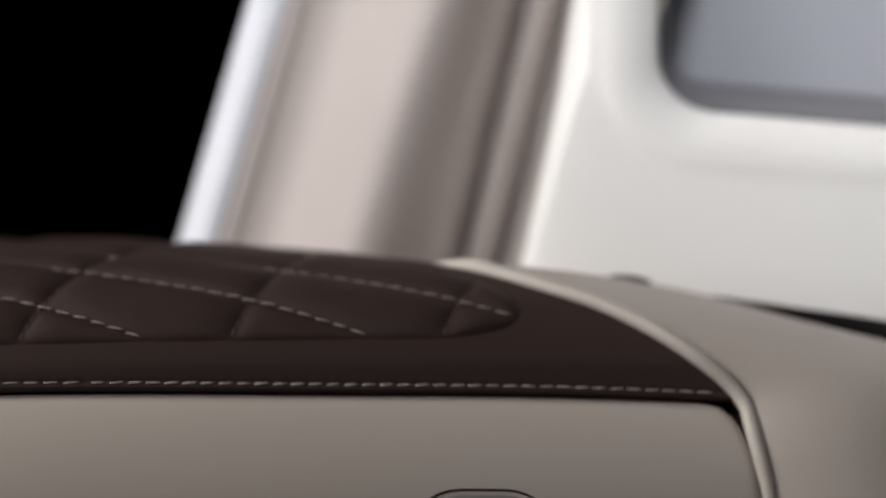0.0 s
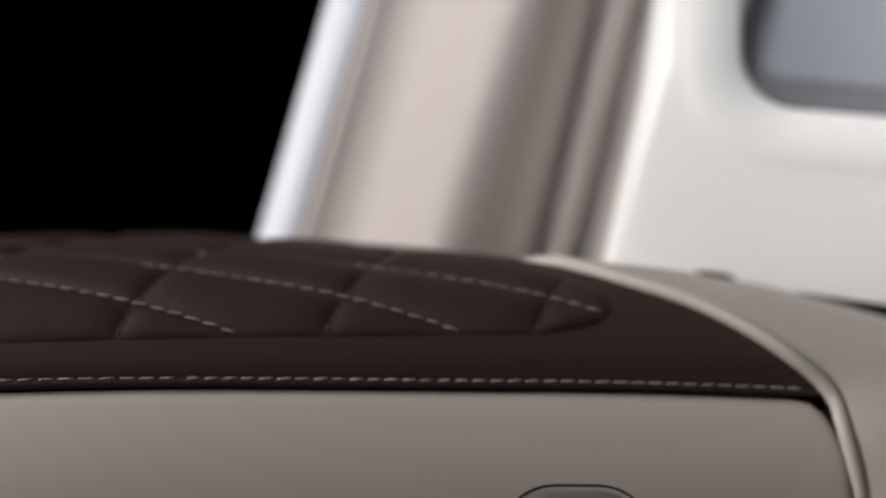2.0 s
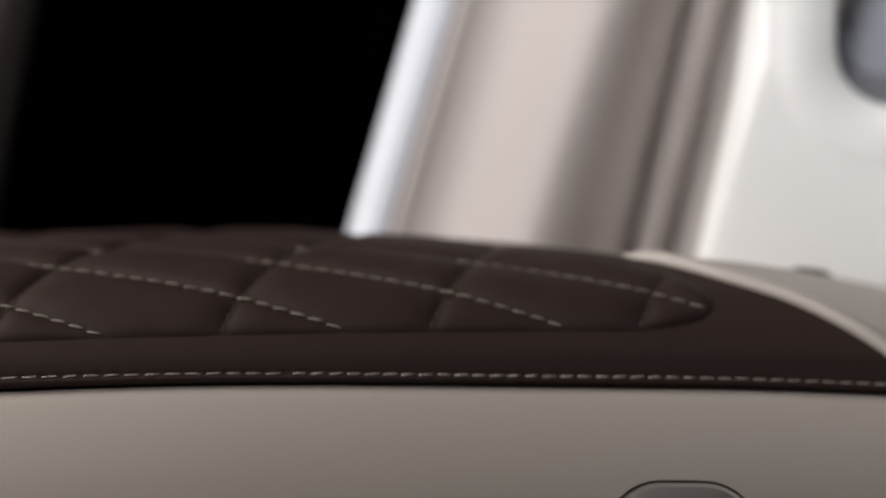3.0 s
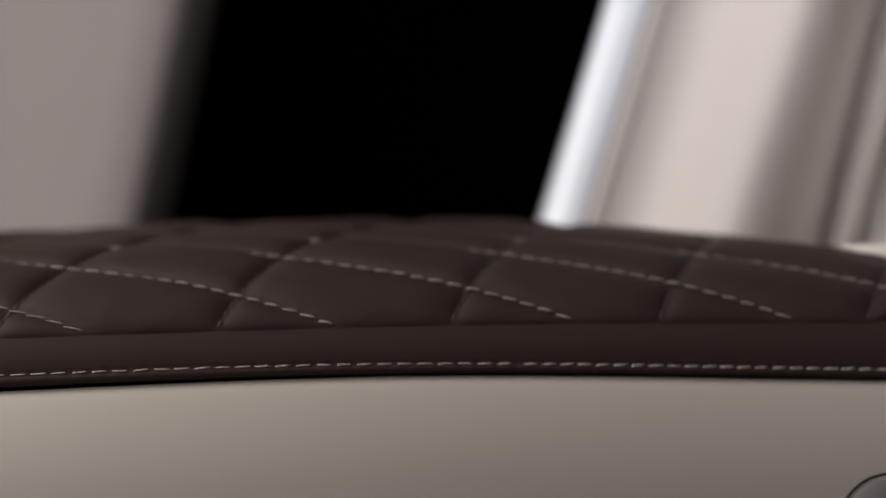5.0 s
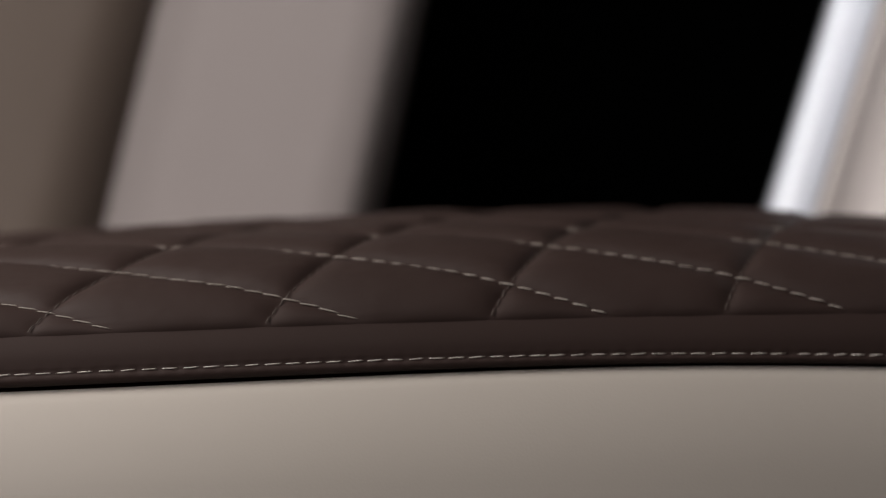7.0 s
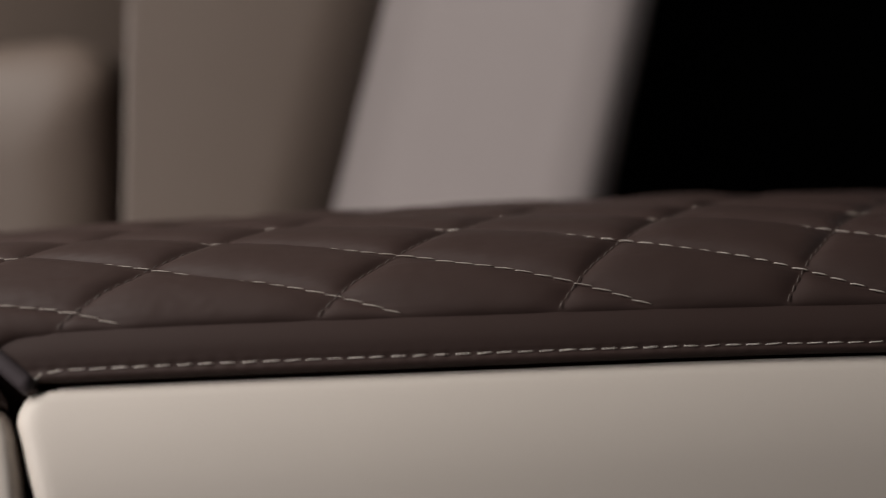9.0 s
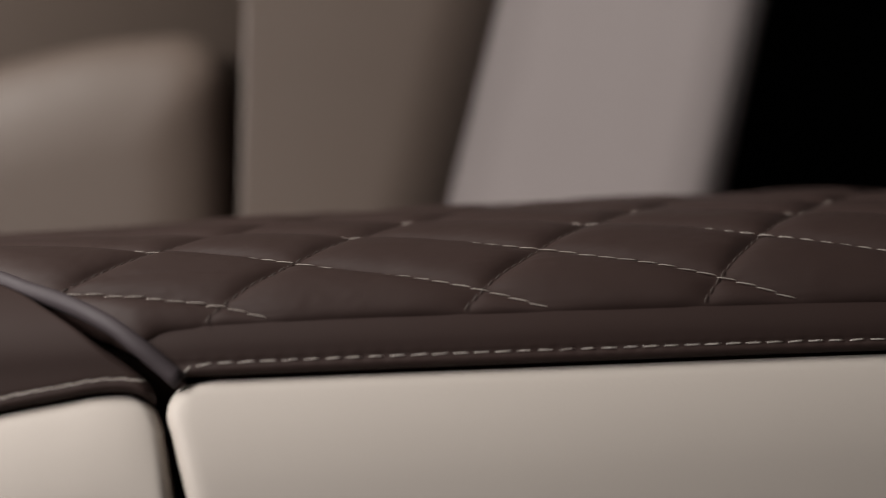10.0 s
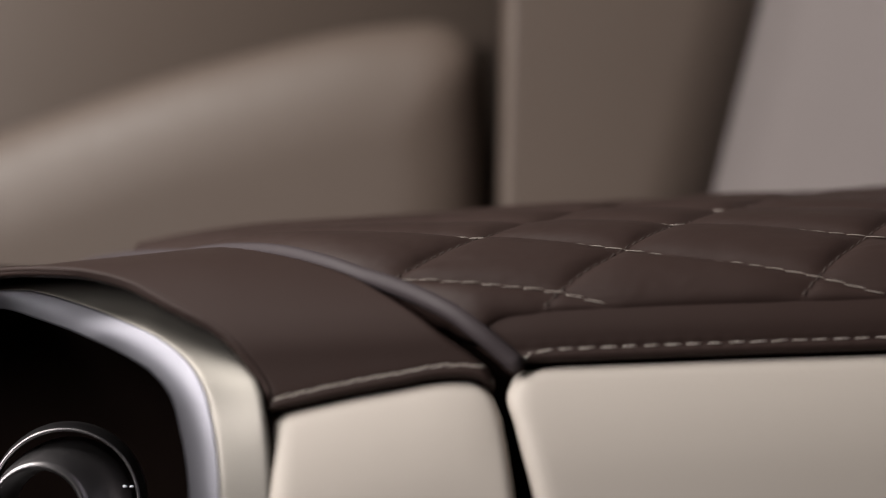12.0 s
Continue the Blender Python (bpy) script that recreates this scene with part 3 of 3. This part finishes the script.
def opening(grow, d, n=12):
    """An outline round the window opening; its sill falls away to the far side."""
    pts = []
    for x, h in rounded(0.0688 - grow * (0.55 if grow < 0 else 1.0), 0.30 + grow, 0.0442 - grow, 0.20 + grow, 0.017 + grow * 0.8, n):
        pts.append(V(x, d, h - 0.085 * max(0.0, x - 0.08) * (1 if h < 0.12 else 0)))
    return pts


def outer_frame(d, n=12):
    pts = []
    for i, p in enumerate(rounded(0.031, 0.36, -0.125, 0.24, 0.02, n)):
        x, h = p
        lean = 0.298 * (h - 0.004) if x < 0.2 else 0.0
        pts.append(V(x + lean * 1.0, d + (0.008 if x < 0.2 else 0.0), h))
    return pts


rows = [opening(0.0, 0.897), opening(0.0003, 0.886), opening(0.0012, 0.882), opening(0.003, 0.880), opening(0.0165, 0.880), opening(0.0180, 0.8802), opening(0.0195, 0.8806), opening(0.0215, 0.8808), opening(0.025, 0.8807)]
far = outer_frame(0.884)
last = rows[-1]
rows += [[p.lerp(q, t) for p, q in zip(last, far)] for t in (0.25, 0.5, 0.75, 0.88, 0.95)]
rows += [[p + V(0, 0.006, 0) - V(0, 0, 0) for p in far], [p + V(0, 0.020, 0) - V(0, 0, 0) for p in far]]
link("door_panel", shell(rows, V(0, 0.012, 0) - V(0, 0, 0), loop=True), WHITE, door, "white padded door panel with a moulded crease")
window = link("window_gasket", shell([opening(0.0006, 0.900), opening(-0.0008, 0.892), opening(-0.0035, 0.8935), opening(-0.0095, 0.899), opening(-0.0105, 0.905)], V(0, 0.008, 0) - V(0, 0, 0), loop=True), GASKET, door, "dark grey window gasket")
# opaque pane: grey light behind and on the glass is put into its colour
bm = bmesh.new()
fr = [bm.verts.new(p) for p in opening(-0.0090, 0.9045)]
bk = [bm.verts.new(p) for p in opening(-0.0090, 0.9095)]
bm.faces.new(fr)
bm.faces.new(bk)
for k in range(len(fr)):
    bm.faces.new((fr[k], fr[(k + 1) % len(fr)], bk[(k + 1) % len(fr)], bk[k]))
link("window_pane", bm, PANE, window, "opaque window pane with the grey haze outside put into its colour", flat=True)

# tapered black bar stands in for the shadowed gap between dashboard and door
gap_path = smooth([V(0.084, 0.866, -0.0150), V(0.1076, 0.866, -0.0198), V(0.137, 0.866, -0.0260), V(0.20, 0.868, -0.042)], 24)
seal = link("door_gap_shade", tube(gap_path, 0.0042, 12, [0.12 + 1.0 * min(1, k / 13) for k in range(24)]), RUBBER_SHADE)
tagged(seal, "black bar for the shade in the gap between dashboard and door", "rubber seal")
stop = link("rubber_stop", tube(smooth([V(0.0515, 0.868, -0.0090), V(0.058, 0.867, -0.0095), V(0.0645, 0.868, -0.0106)], 9), 0.0013, 10, [0.4, 0.8, 1, 1, 1, 1, 1, 0.8, 0.4]), RUBBER_SHADE)
tagged(stop, "small black rubber stop on the dashboard end", "rubber stop")

# ---- grey trim, seat and cabin wall seen beyond the dashboard ----
post = link("centre_pillar", slanted(bent([(-0.3400, -0.3200, 0.985), (-0.3250, -0.3050, 0.9765), (-0.3000, -0.2800, 0.9735), (-0.280, -0.2605, 0.9715), (-0.255, -0.236, 0.9685), (-0.239, -0.2220, 0.967), (-0.2300, -0.2138, 0.968), (-0.2250, -0.2090, 0.9715), (-0.2222, -0.2065, 0.979), (-0.2212, -0.2056, 1.000)]), 0.02), GREIGE)
tagged(post, "grey-beige fabric covered pillar behind the dashboard", "car pillar")

seat = thing("front_seat", V(-0.50, 1.02, LOW), "taupe leather car seat with padded side bolster", "car seat")


def cushion(name, left, right, crest, d, radius, bulge, turn, side, label):
    """A padded panel: left and right edges by height, crest by x."""
    rows = []
    for v in np.linspace(0, 1, 40):
        row = []
        for u in np.linspace(0, 1, 60):
            h = LOW
            for _ in range(3):
                x = left(h) + (right(h) - left(h)) * u
                h = LOW + (crest(x) - LOW) * (1 - (1 - v) ** 1.6)
            e = max(0.0, min(crest(x) - h, (x - left(h)) * side, (right(h) - x) * 1.3))
            edge = 1 - min(1.0, e / radius)
            row.append(V(x, d + turn * (x - left(h)) + 0.6 * radius * (1 - math.sqrt(max(0.0, 1 - edge * edge))) - bulge * math.sin(math.pi * u), h))
        rows.append(row)
    return link(name, shell(rows, V(0, 0.03, 0) - V(0, 0, 0)), SEAT, seat, label)


cushion("backrest", spline([LOW, HIGH], [-0.80, -0.80]), spline([LOW, 0, 0.05], [-0.3900, -0.3912, -0.3935]), spline([-0.80, -0.5627, -0.4847, -0.426, -0.408, -0.394], [-0.10, 0.0110, 0.0385, 0.0515, 0.0520, 0.0440]), 0.995, 0.042, 0.004, 0.0, 1.8, "padded backrest with a rounded top edge")
cushion("side_bolster", spline([LOW, 0, 0.06], [-0.3888, -0.3888, -0.3888]), spline([LOW, 0.004, 0.083, HIGH], [-0.3330, -0.3018, -0.2818, -0.247]), spline([-0.42, -0.25], [0.24, 0.24]), 0.963, 0.050, 0.001, 0.06, 60.0, "rounded side bolster")
wall = link("cabin_trim", box(-0.95, -0.26, 1.06, 1.08, 0.0, 1.35, 0.004), SEAT)
tagged(wall, "taupe leather cabin trim behind the seat", "wall trim", kind="structure")

# ---- plain unseen walls that close the cabin, pale to bounce fill; black beyond the windscreen ----
tagged(link("floor", box(-1.8, 1.1, -1.1, 1.8, -0.05, 0.0), FLOOR, flat=True), "unseen plain beige floor that bounces fill light", "floor", kind="structure")
tagged(link("ceiling", box(-1.8, 1.1, -1.1, 1.8, 2.0, 2.05), CABIN, flat=True), "unseen plain beige ceiling that bounces fill light", "ceiling", kind="structure")
tagged(link("wall_north", box(-1.7, 1.0, 1.7, 1.8, 0, 2.0), STUDIO, flat=True), "black night beyond the windscreen", "backdrop", kind="structure")
for name, dims in (("wall_south", (-1.7, 1.0, -1.1, -1.0, 0, 2.0)), ("wall_west", (-1.8, -1.7, -1.1, 1.8, 0, 2.0)), ("wall_east", (1.0, 1.1, -1.1, 1.8, 0, 2.0))):
    tagged(link(name, box(*dims), CABIN, flat=True), "unseen plain beige wall that closes the cabin and bounces fill light", "wall", kind="structure")
